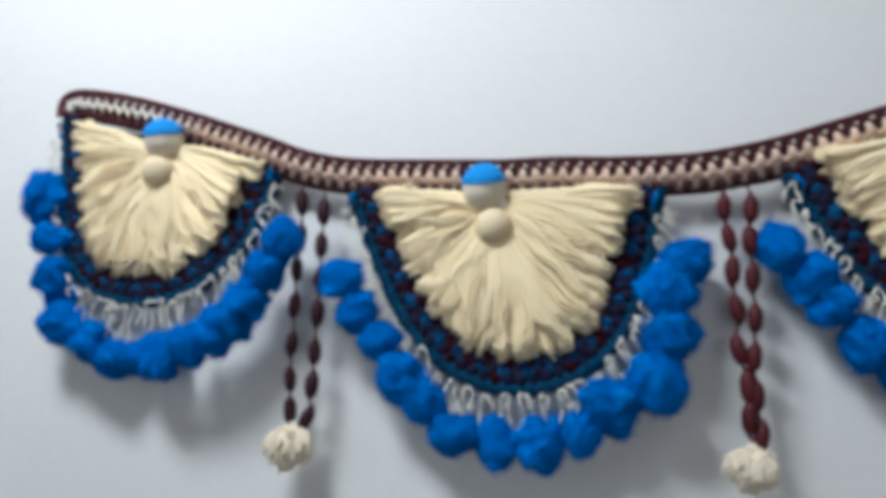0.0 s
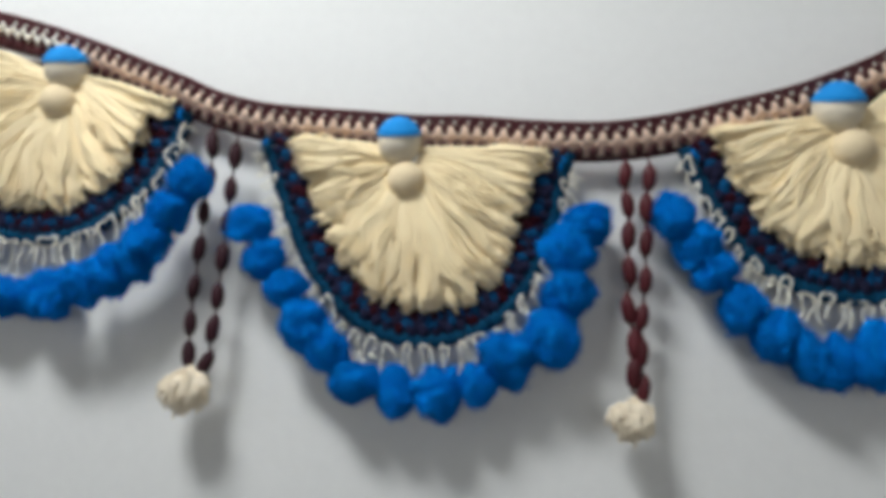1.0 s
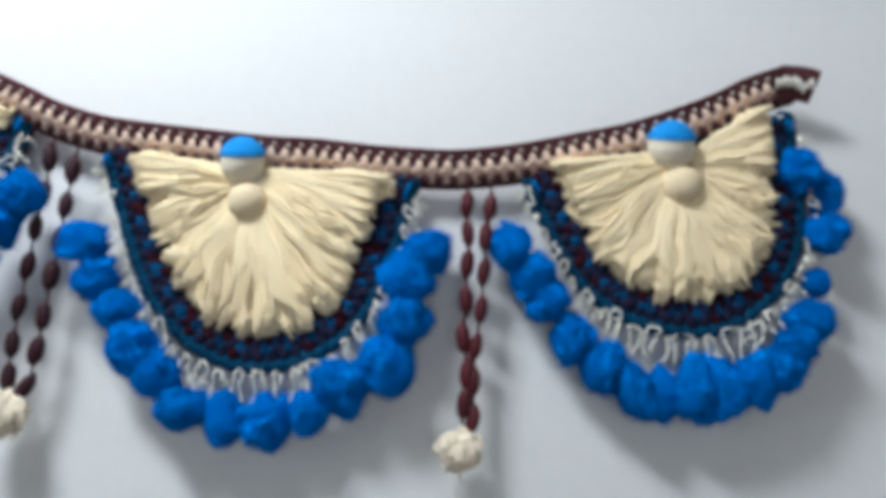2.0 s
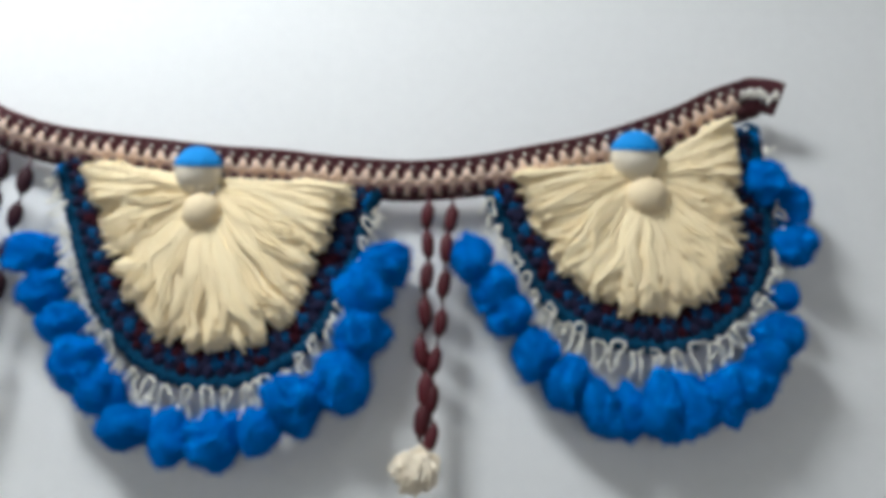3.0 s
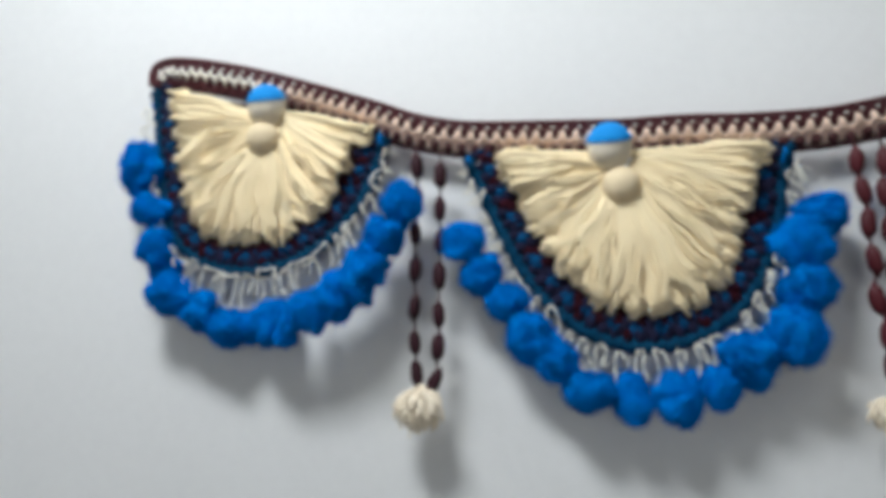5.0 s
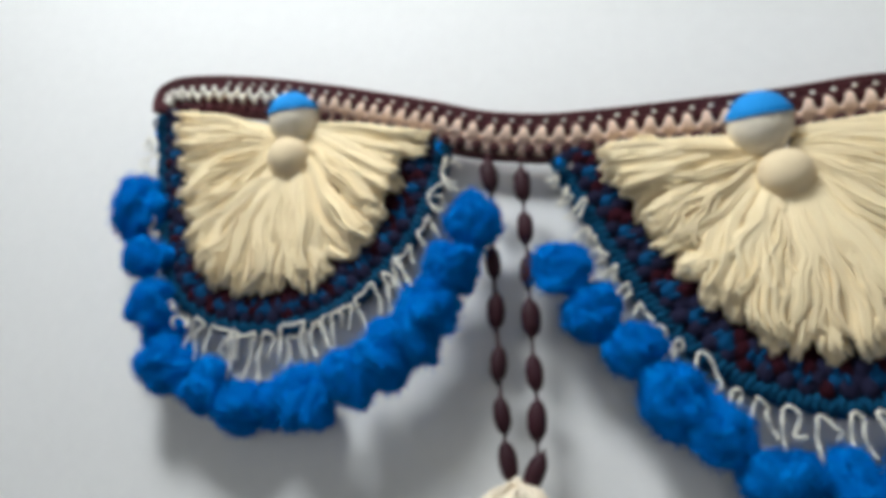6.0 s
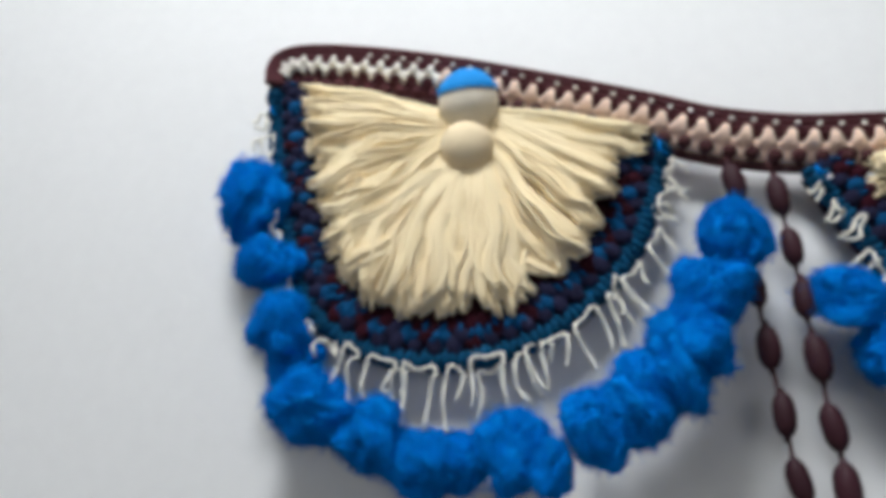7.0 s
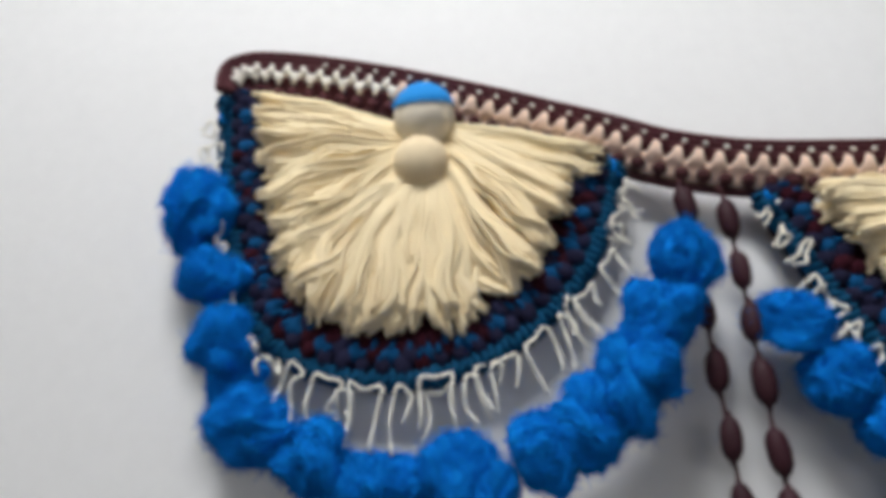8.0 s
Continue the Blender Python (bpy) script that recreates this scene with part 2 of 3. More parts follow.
# ---- the crocheted band ----
BAND_TOP = [(-0.3068, 1.8690), (-0.3068, 1.8765), (-0.3045, 1.8830), (-0.2990, 1.8868), (-0.2870, 1.8878), (-0.2620, 1.8830), (-0.2300, 1.8738), (-0.1950, 1.8615), (-0.1660, 1.8502), (-0.1370, 1.8385),
            (-0.1140, 1.8285), (-0.0870, 1.8213), (-0.0570, 1.8178), (-0.0220, 1.8150), (0.0120, 1.8125), (0.0420, 1.8118), (0.0750, 1.8092), (0.1080, 1.8080),
            (0.1270, 1.8088), (0.1560, 1.8130), (0.1880, 1.8205), (0.2200, 1.8285), (0.2460, 1.8380), (0.2690, 1.8480), (0.2890, 1.8590), (0.3120, 1.8680)]
BAND_TOP = [(x, z - 0.0010) for x, z in BAND_TOP]
BAND_W = 0.0212
STAND = -0.006
Y_TOP, Y_LOW = -0.0165, -0.0080


def lean(off):
    """How far the tilted band stands from the wall, by the way down from its top edge."""
    return Y_TOP + (Y_LOW - Y_TOP) * off / BAND_W


def ribbon(top, width, y, mat, name, thick=0.003, count=260, off=0.0):
    """A knitted strip hanging from a line: rounded edges, small waves of its rows."""
    pts, _ = spline(top, count)
    geo, rows = Geo(), 9
    verts, faces = [], []
    for i, (p, d) in enumerate(pts):
        down = Vector((d.y, -d.x))
        for side in (0, 1):
            for r in range(rows):
                f = r / (rows - 1)
                edge = math.sqrt(max(0.0, 1 - (2 * f - 1) ** 4))
                q = p + down * (width * f + 0.0004 * noise.noise(Vector((p.x * 300, f * 9, 3.0))))
                base = y + lean(off + width * f)
                yy = base - thick * 0.5 * edge * (1 + 0.35 * noise.noise(Vector((p.x * 420, f * 14, 1.0)))) if side == 0 else base + thick * 0.5 * edge * 0.6
                verts.append((q.x, yy, q.y))
    m = 2 * rows
    for i in range(count - 1):
        for r in range(rows - 1):
            a = i * m + r
            faces.append((a, a + 1, a + m + 1, a + m))
            b = i * m + rows + r
            faces.append((b, b + m, b + m + 1, b + 1))
    geo.add(verts, faces)
    return geo.mesh(name, [mat])


def cord_line(top, off, y, radius, count=420, twist=0.0003, step=0.0060):
    """Two plies wound round each other along a line below the top edge."""
    pts, length = spline(top, count)
    geo = Geo()
    for ply in (0, 1):
        line = []
        for i, (p, d) in enumerate(pts):
            w = 2 * math.pi * (i / count * length / step) + ply * math.pi
            q = p + Vector((d.y, -d.x)) * (off + twist * math.cos(w))
            line.append((q.x, y + lean(off) + twist * math.sin(w), q.y))
        geo.tube(line, radius, 5)
    return geo


def build_band():
    band = new("crochet_band")
    tagged(band, "long maroon crochet band with beige zigzag row on white wall", "door hanging")
    part("backing_strip", ribbon(BAND_TOP, BAND_W, 0.0, MAROON, "backing_strip"), band, "dark maroon crochet strip")
    inner, _ = spline(BAND_TOP, 60)
    row = [(p + Vector((d.y, -d.x)) * 0.0106) for p, d in inner if -0.220 < p.x < 0.302]
    part("beige_strip", ribbon([(q.x, q.y) for q in row], 0.0080, -0.0024, PEACH, "beige_strip", 0.0026, 260, 0.0106), band, "beige crochet row")
    for off in (0.0010, 0.0030, 0.0052, 0.0070):
        part("chain_cord", cord_line(BAND_TOP, off, -0.0018, 0.0011).mesh("chain_cord", [MAROON]), band)
    part("chain_cord", cord_line(BAND_TOP, 0.0200, -0.0018, 0.0011).mesh("chain_cord", [BROWN]), band)
    pts, length = spline(BAND_TOP, 84)

    def set_stitch(name, me, p, d, off, y, turn, size=1.0):
        part(name, me, band, at=frame_at(p + Vector((d.y, -d.x)) * off, d, y + lean(off)) @ Matrix.Rotation(radians(24), 4, "X") @ Matrix.Rotation(random.uniform(-turn, turn), 4, "Y") @ Matrix.Scale(size, 4))

    for i, (p, d) in enumerate(pts[1:-1]):
        white = p.x < -0.222 or p.x > 0.300
        k = random.uniform(-0.0004, 0.0004)
        if white:
            set_stitch("cluster_stitch", CLUSTER_WHITE, p, d, 0.0086 + k, -0.0034, 0.2, 0.62)
            set_stitch("cluster_stitch", CLUSTER_WHITE_LOW, p + d * 0.0038, d, 0.0118 + k, -0.0034, 0.2, 0.62)
            set_stitch("bump_stitch", BUMP_MAROON, p + d * 0.0034, d, 0.0167 + k, -0.0016, 0.3)
        else:
            set_stitch("cluster_stitch", CLUSTER_PEACH, p, d, 0.0103 + k, -0.0030, 0.15, 0.95)
            set_stitch("bump_stitch", BUMP, p + d * 0.0034, d, 0.0168 + k, -0.0042, 0.3)
        if -0.262 < p.x < 0.30:
            set_stitch("speck", SPECK, p + d * 0.002, d, 0.0046 + k, -0.0040, 0.3)
    flap = [(0.3070, 1.8640), (0.3145, 1.8648), (0.3230, 1.8640), (0.3300, 1.8620)]
    part("folded_end", ribbon(flap, 0.0180, -0.0050, MAROON, "folded_end", 0.003, 40), band, "folded maroon end of the band")
    fp, _ = spline(flap, 7)
    for p, d in fp[:-1]:
        set_stitch("cluster_stitch", CLUSTER_WHITE, p, d, 0.0085 + random.uniform(0, 0.003), -0.0076, 0.6, 0.62)
    hook = Geo()
    hook.tube([(-0.3030, -0.010, 1.873), (-0.3075, -0.011, 1.876), (-0.3082, -0.010, 1.869), (-0.3070, -0.008, 1.863)], 0.0012, 6)
    part("end_stitch", hook.mesh("end_stitch", [WHITE]), band, "white yarn end")
    return band


build_band()


# ---- the scalloped pendants ----
def pompon_mesh(size, seed, mat):
    """A soft ball of carded wool: wound folds, a few pulled tufts, and a halo of loose fibres."""
    rnd = random.Random(seed)
    geo = Geo()
    rx, ry, rz = size
    rings, segs = 36, 48
    verts, faces = [], []

    def any_way():
        return Vector((rnd.gauss(0, 1), rnd.gauss(0, 1), rnd.gauss(0, 1))).normalized()

    o = Vector((rnd.uniform(0, 50), rnd.uniform(0, 50), rnd.uniform(0, 50)))
    axis = any_way()
    tufts = [(any_way(), rnd.uniform(0.12, 0.36), rnd.uniform(6, 14)) for _ in range(7)]

    def out(d):
        bend = d + 0.35 * noise.noise_vector(d * 1.3 + o)
        lump = noise.noise(d * 1.9 + o)
        wind = noise.noise(bend * 0.8 + axis * 4.5 * bend.dot(axis) + o * 3)
        strand = noise.noise(bend * 1.5 + axis * 15 * bend.dot(axis) + o * 5)
        k = 0.875 + 0.26 * lump + 0.14 * wind - 0.07 * max(0.0, 0.18 - abs(wind)) / 0.18 + 0.020 * strand
        for way, tall, sharp in tufts:
            k += tall * max(0.0, d.dot(way)) ** sharp
        return k

    for i in range(rings + 1):
        th = math.pi * i / rings
        for j in range(segs):
            ph = 2 * math.pi * j / segs
            d = Vector((math.sin(th) * math.cos(ph), math.sin(th) * math.sin(ph), math.cos(th)))
            k = out(d)
            verts.append((d.x * rx * k, d.y * ry * k, d.z * rz * k))
    for i in range(rings):
        for j in range(segs):
            t = (j + 1) % segs
            faces.append((i * segs + j, (i + 1) * segs + j, (i + 1) * segs + t, i * segs + t))
    geo.add(verts, faces)
    fuzz = Geo()
    for _ in range(240):
        d = any_way()
        t = (d.cross(axis) + 0.3 * any_way()).normalized()
        span = rnd.uniform(0.3, 0.8)
        pts = []
        for s in (-1, -0.5, 0, 0.5, 1):
            e = (d + t * span * s).normalized()
            q = e * (out(e) + 0.035 * (1 - abs(s)) * rnd.uniform(0.1, 1.5))
            pts.append((q.x * rx, q.y * ry, q.z * rz))
        w = rnd.uniform(0.0002, 0.0005)
        fuzz.tube(pts, [w * 0.4, w, w * 1.1, w, w * 0.4], 4)
    for _ in range(1500):
        d = any_way()
        t = d.cross(any_way()).normalized()
        k = out(d)
        rise = rnd.uniform(0.03, 0.26)
        pts = []
        for s in (0.0, 0.5, 1.0):
            q = d * (k - 0.03 + rise * s) + t * rnd.uniform(0.25, 0.40) * s
            pts.append((q.x * rx, q.y * ry, q.z * rz))
        fuzz.tube(pts, [0.00018, 0.00015, 0.00006], 3)
    return geo.mesh("pompon", [mat]), fuzz.mesh("fuzz", [mat])


def lock_mesh(start, mid, end, rnd, threads=12, spread=0.0040, radius=0.0009, y0=-0.012, ym=-0.015, y1=-0.008, mat=CREAM, steps=15, sway=None):
    """A lock of loose yarn: threads that leave together, sway as one, and gather in a ragged tip."""
    geo = Geo()
    s, m, e = Vector(start), Vector(mid), Vector(end)
    d = (e - s).normalized()
    side = Vector((d.y, -d.x))
    sway = rnd.uniform(0.0030, 0.0075) if sway is None else sway
    crimp, beat, start_at = min(sway, 0.0014) * rnd.uniform(0.6, 1.2), rnd.uniform(12, 20), rnd.uniform(0, 6.3)
    swing, turn = rnd.uniform(0, 6.3), rnd.uniform(3.0, 6.0)
    for n in range(threads):
        a, b = 2 * (n + rnd.uniform(0.2, 0.8)) / threads - 1, rnd.uniform(-0.45, 0.45)
        b -= 0.8 * (1 - a * a)
        ph, am = rnd.uniform(0, 6.3), rnd.uniform(0.0002, 0.0010)
        fr = rnd.uniform(6, 14)
        cut = rnd.uniform(0.88, 1.0)
        tip = rnd.uniform(-0.8, 0.8)
        pts, rad = [], []
        for k in range(steps):
            t = k / (steps - 1) * cut
            q = s * (1 - t) ** 2 + m * 2 * t * (1 - t) + e * t * t
            fat = 0.30 + 1.00 * t - 2.4 * max(0.0, t - 0.75)
            w = spread * fat * (a * (1 - 0.3 * t * t) + 0.3 * tip * t * t) + am * math.sin(ph + fr * t) * (0.3 + t) + sway * t * math.sin(swing + turn * t) + crimp * (0.2 + t) * math.sin(start_at + beat * t)
            q = q + side * w
            y = y0 * (1 - t) ** 2 + ym * 2 * t * (1 - t) + y1 * t * t + b * 0.0024 * (0.4 + 0.6 * t) - 0.0016 * math.sin(swing * 2 + 4 * t) * t
            pts.append((q.x, min(y, -0.0045), q.y))
            rad.append(radius * (1.0 if k < steps - 1 else 0.6))
        geo.tube(pts, rad, 5)
    return geo.mesh("yarn_lock", [mat])


def figure_mesh(head, body):
    """Two wrapped cloth balls, one above the other, the upper with a cap; a plain shape."""
    geo = Geo()
    (hx, hz, hr), (bx, bz, br) = head, body
    geo.ball((hx, -0.0165, hz), (hr, hr * 0.95, hr * 1.08), 18, 24, 0.02, 2.0, hx * 40, 0)
    geo.ball((bx, -0.0165, bz), (br, br * 0.85, br * 1.0), 16, 22, 0.02, 2.0, bx * 70, 1)
    lines = 15
    rings, segs, verts, faces = 9, 24, [], []
    for i in range(rings + 1):
        th = 0.42 * math.pi * i / rings
        for j in range(segs):
            ph = 2 * math.pi * j / segs
            k = 1.06 + 0.012 * math.sin(ph * lines) + (0.03 if i >= rings - 1 else 0) - (0.05 if i == rings else 0)
            dv = Vector((math.sin(th) * math.cos(ph), math.sin(th) * math.sin(ph), math.cos(th)))
            dv = Matrix.Rotation(radians(20), 3, "X") @ dv
            verts.append((hx + dv.x * hr * k, -0.0165 + dv.y * hr * k * 0.97, hz + dv.z * hr * 1.08 * k))
    for i in range(rings):
        for j in range(segs):
            t = (j + 1) % segs
            faces.append((i * segs + j, (i + 1) * segs + j, (i + 1) * segs + t, i * segs + t))
    geo.add(verts, faces, 2)
    return geo.mesh("bead_figure", [HEAD, BODY, CAP])


def scallop(label, outer, tops, head, body, pompons, seed):
    rnd = random.Random(seed)
    thing = new("scallop_pendant")
    thing.location = (0, STAND, 0)
    tagged(thing, label, "pendant", group="scallop pendants under the band")
    curve, length = spline(outer, 121)
    inward = [Vector((-d.y, d.x)) for _, d in curve]

    # crocheted backing, a filled half round
    centre = Vector((head[0], max(curve[0][0].y, curve[-1][0].y) - 0.022))
    geo, rings = Geo(), 8
    verts, faces = [], []
    n = len(curve)
    for r in range(rings + 1):
        f = r / rings
        for i, (p, d) in enumerate(curve):
            q = p.lerp(centre, f * 0.96)
            y = -0.0042 + 0.0007 * noise.noise(Vector((q.x * 260, q.y * 260, seed))) + (0.003 if r == 0 else 0)
            verts.append((q.x, y, q.y))
    for r in range(rings):
        for i in range(n - 1):
            faces.append((r * n + i, r * n + i + 1, (r + 1) * n + i + 1, (r + 1) * n + i))
    geo.add(verts, faces)
    part("backing", geo.mesh("backing", [WINE]), thing, "dark crochet backing")

    # border of bobbles with blue flecks
    rim = Geo()
    for ply in range(3):
        line = []
        for i, (p, d) in enumerate(curve):
            w = i * 0.9 + ply * 2.1
            q = p + inward[i] * (0.0006 + 0.0011 * math.cos(w) + ply * 0.0006)
            line.append((q.x, -0.0048 + 0.0009 * math.sin(w), q.y))
        rim.tube(line, 0.00095, 5)
    border = part("border", rim.mesh("border", [RIM]), thing, "navy and maroon bobble border edged with blue yarn")
    posts = int(length / 0.0030)
    along, _ = spline(outer, posts)
    for p, d in along:
        q = p + Vector((-d.y, d.x)) * (0.0038 + rnd.uniform(-0.0005, 0.0005))
        part("post_stitch", POST, border, at=frame_at(q, d, -0.0056 - rnd.uniform(0, 0.0008)) @ Matrix.Rotation(rnd.uniform(-0.35, 0.35), 4, "Y") @ Matrix.Scale(1.3, 4))
    count = int(length / 0.0080)
    along, _ = spline(outer, 2 * count + 1)
    for i in range(count):
        for row, inset, half in ((0, 0.0168, 0), (1, 0.0130, 1), (2, 0.0094, 0)):
            p, d = along[2 * i + half]
            q = p + Vector((-d.y, d.x)) * (inset + rnd.uniform(-0.0006, 0.0006))
            at = frame_at(q, d, -0.0066 - rnd.uniform(0, 0.0010)) @ Matrix.Rotation(rnd.uniform(-0.4, 0.4), 4, "Y") @ Matrix.Scale(rnd.uniform(0.98, 1.2), 4)
            dark = BUMP_WINE if (row < 2 and rnd.random() < 0.45) or rnd.random() < 0.15 else BUMP_NAVY
            if row == 1 and i % 2:
                dark = BUMP_TEAL
            part("bobble", dark, border, at=at)
        for inset, half in ((0.0122, 0), (0.0158, 1)):
            p, d = along[2 * i + half]
            if rnd.random() < 0.5:
                q = p + Vector((-d.y, d.x)) * (inset + rnd.uniform(-0.001, 0.001))
                part("blue_fleck", FLECK, border, at=frame_at(q, d, -0.0084) @ Matrix.Rotation(rnd.uniform(-0.4, 0.4), 4, "Y") @ Matrix.Scale(rnd.uniform(0.75, 1.1), 4))

    # loose blue yarn ends where the border meets the band
    for (p, d), sign in ((curve[0], 1), (curve[-1], -1)):
        for k in range(4):
            knot = Geo()
            a = p + d * sign * rnd.uniform(0.000, 0.010) + Vector((-d.y, d.x)) * rnd.uniform(0.002, 0.007)
            pts = [(a.x + rnd.uniform(-0.003, 0.003) * t, -0.009 - 0.003 * math.sin(3 * t), a.y - 0.007 * t + rnd.uniform(-0.002, 0.002)) for t in (0.0, 0.35, 0.7, 1.0)]
            knot.tube(pts, 0.00085, 5)
            part("yarn_end", knot.mesh("yarn_end", [RIM if k else BLUE]), thing, "bright blue yarn end")

    # the fan of yarn, an under layer, wings and a skirt
    fan = new("yarn_fan")
    fan.parent = thing
    tagged(fan, "fan of loose cream yarn spread from the neck")
    neck = Vector((body[0], (head[1] + body[1]) / 2 + 0.001))
    inner, _ = spline([tuple(curve[i][0] + inward[i] * 0.0185) for i in range(2, 119, 6)], 200)
    left_top, right_top = Vector(tops[0]), Vector(tops[1])

    for layer, number in (("under", 46), ("wing", 34), ("skirt", 11), ("edge", 22), ("loose", 30)):
        for k in range(number):
            u = (k + 0.5 + rnd.uniform(-0.35, 0.35)) / number
            if layer == "loose":
                u = rnd.uniform(0.03, 0.97)
            if layer == "edge":
                u = 0.0 if k < 11 else 1.0
            if layer == "skirt":
                u = 0.30 + 0.40 * u
            e = inner[min(199, max(0, int(u * 199)))][0].copy()
            if u < 0.04:
                e = left_top
            if u > 0.96:
                e = right_top
            side = 1 if u > 0.5 else -1
            steep = 1 - abs(u - 0.5) * 2
            if layer == "skirt":
                s = Vector((body[0] + (u - 0.5) * 0.030, body[1] - body[2] * 0.5))
                m = s.lerp(e, 0.45) + Vector((rnd.uniform(-0.003, 0.003), 0.002))
                e = s.lerp(e, rnd.uniform(0.86, 0.98))
                me = lock_mesh(s, m, e, rnd, 18, 0.0050, 0.00092, -0.0160, -0.0190, -0.0105)
            else:
                s = neck + Vector((side * 0.006 * (1 - steep * 0.4), 0.001 - 0.010 * steep))
                lift = 0.004 - 0.012 * math.sin(math.pi * min(1, steep * 1.4)) * min(1, steep * 2) * rnd.uniform(0.2, 1.0)
                m = s.lerp(e, 0.55) + Vector((-side * 0.014 * steep * (1 - steep) + rnd.uniform(-0.003, 0.003), lift))
                if 0.04 < u < 0.96:
                    e = s.lerp(e, rnd.uniform(0.95, 1.05))
                if layer == "under":
                    me = lock_mesh(s, m, e, rnd, 10, 0.0050, 0.0013, -0.0090, -0.0100, -0.0080)
                elif layer == "loose":
                    me = lock_mesh(s, m + Vector((rnd.uniform(-1, 1), rnd.uniform(-1, 1))) * 0.006, s.lerp(e, rnd.uniform(0.8, 1.04)), rnd, 3, 0.0040, 0.0008, -0.015, -0.0190, -0.0120, steps=20, sway=0.0055)
                elif layer == "edge":
                    step = k % 11
                    low = Vector((0, -0.0018 * step))
                    if step > 1:
                        e = inner[(step - 1) * 2 if k < 11 else 199 - (step - 1) * 2][0].copy()
                    me = lock_mesh(s + Vector((0, 0.006)), s.lerp(e, 0.5) + Vector((0, 0.0045)) + low * 0.3, e, rnd, 9, 0.0024, 0.0010, -0.013, -0.0160, -0.0150, sway=0.0004)
                else:
                    me = lock_mesh(s, m, e, rnd, 17, 0.0048, 0.00092, -0.013, -0.0150 - rnd.uniform(0, 0.003), -0.0100)
            tagged(part("yarn_lock", me, fan), kind="stuff")
    part("bead_figure", figure_mesh(head, body), thing, "plain ivory cloth ball figure with blue cap")

    # pompons and the yarn loops that carry them
    for k, (x, z, rx, rz, y) in enumerate(pompons):
        me, hair = pompon_mesh((rx, min(rx, rz) * 0.95, rz), seed * 100 + k, BLUE)
        ball = part("pompon", me, thing, at=Matrix.Translation((x, y, z)) @ Matrix.Rotation(rnd.uniform(-0.25, 0.25), 4, "Y"))
        tagged(part("fuzz", hair, ball), kind="stuff")

    def shake(a):
        return Vector((rnd.uniform(-a, a), rnd.uniform(-a, a))) * 1.5

    steps = int(length / 0.0050)
    base, _ = spline(outer, steps + 1)
    for layer in (0, 1):
        i = 1
        while i < steps - 2:
            wide = rnd.choice((1, 1, 1, 2)) if layer == 0 else rnd.choice((1, 2))
            p, d = base[i]
            q, _ = base[min(steps, i + wide)]
            i += wide + (1 if layer == 0 else 2)
            away = (Vector((d.y, -d.x)) * 0.55 + Vector((0, -0.45))).normalized()
            near = min((Vector((x, z)) - p).length for x, z, *_ in pompons)
            if near > 0.046 or (layer == 1 and rnd.random() < 0.6):
                continue
            low = max(0.0, -Vector((-d.y, d.x)).dot(Vector((0, -1))))
            reach = max(0.004, min(0.020, near - 0.007)) * rnd.uniform(0.8, 1.1)
            if low < 0.55:
                reach = min(reach, 0.009)
            start = rnd.uniform(-0.002, 0.003)
            sag = rnd.uniform(-0.0025, 0.001)
            plan = [p + away * reach + shake(0.0022), p + away * (reach * 0.55) + shake(0.0012), p + away * start + shake(0.0008), p.lerp(q, 0.5) + away * (start + sag) + shake(0.0008),
                    q + away * (start + rnd.uniform(-0.001, 0.002)) + shake(0.0008), q + away * (reach * 0.45) + shake(0.0022), q + away * (reach * rnd.uniform(0.35, 1.05)) + shake(0.0022)]
            sm, _ = spline([tuple(v) for v in plan], 26)
            y = -0.0105 + layer * 0.0040 - rnd.uniform(0, 0.002)
            loop = Geo()
            loop.tube([(v.x, y + 0.0008 * math.sin(n * 0.8 + i), v.y) for n, (v, _) in enumerate(sm)], 0.00064, 5)
            part("yarn_loop", loop.mesh("yarn_loop", [LOOP]), thing)
    return thing


N, B, F = -0.0115, -0.0070, -0.0205
LEFT = [(-0.3070, 1.8670), (-0.3050, 1.8390), (-0.3010, 1.8100), (-0.2960, 1.7860), (-0.2890, 1.7620), (-0.2770, 1.7470), (-0.2580, 1.7360),
     (-0.2350, 1.7310), (-0.2120, 1.7320), (-0.1900, 1.7390), (-0.1710, 1.7510), (-0.1550, 1.7670), (-0.1450, 1.7830), (-0.1380, 1.8000),
     (-0.1330, 1.8170)]
MIDDLE = [(-0.0860, 1.7960), (-0.0760, 1.7690), (-0.0650, 1.7430), (-0.0520, 1.7180), (-0.0360, 1.6980), (-0.0170, 1.6840), (0.0020, 1.6770),
     (0.0220, 1.6760), (0.0410, 1.6800), (0.0610, 1.6910), (0.0760, 1.7070), (0.0870, 1.7290), (0.0940, 1.7520), (0.0980, 1.7730),
     (0.1030, 1.7900)]
RIGHT = [(0.1620, 1.7910), (0.1690, 1.7730), (0.1800, 1.7520), (0.1930, 1.7320), (0.2080, 1.7190), (0.2260, 1.7110), (0.2460, 1.7070),
     (0.2670, 1.7080), (0.2850, 1.7150), (0.3030, 1.7300), (0.3140, 1.7470), (0.3200, 1.7700), (0.3200, 1.7960), (0.3170, 1.8390)]
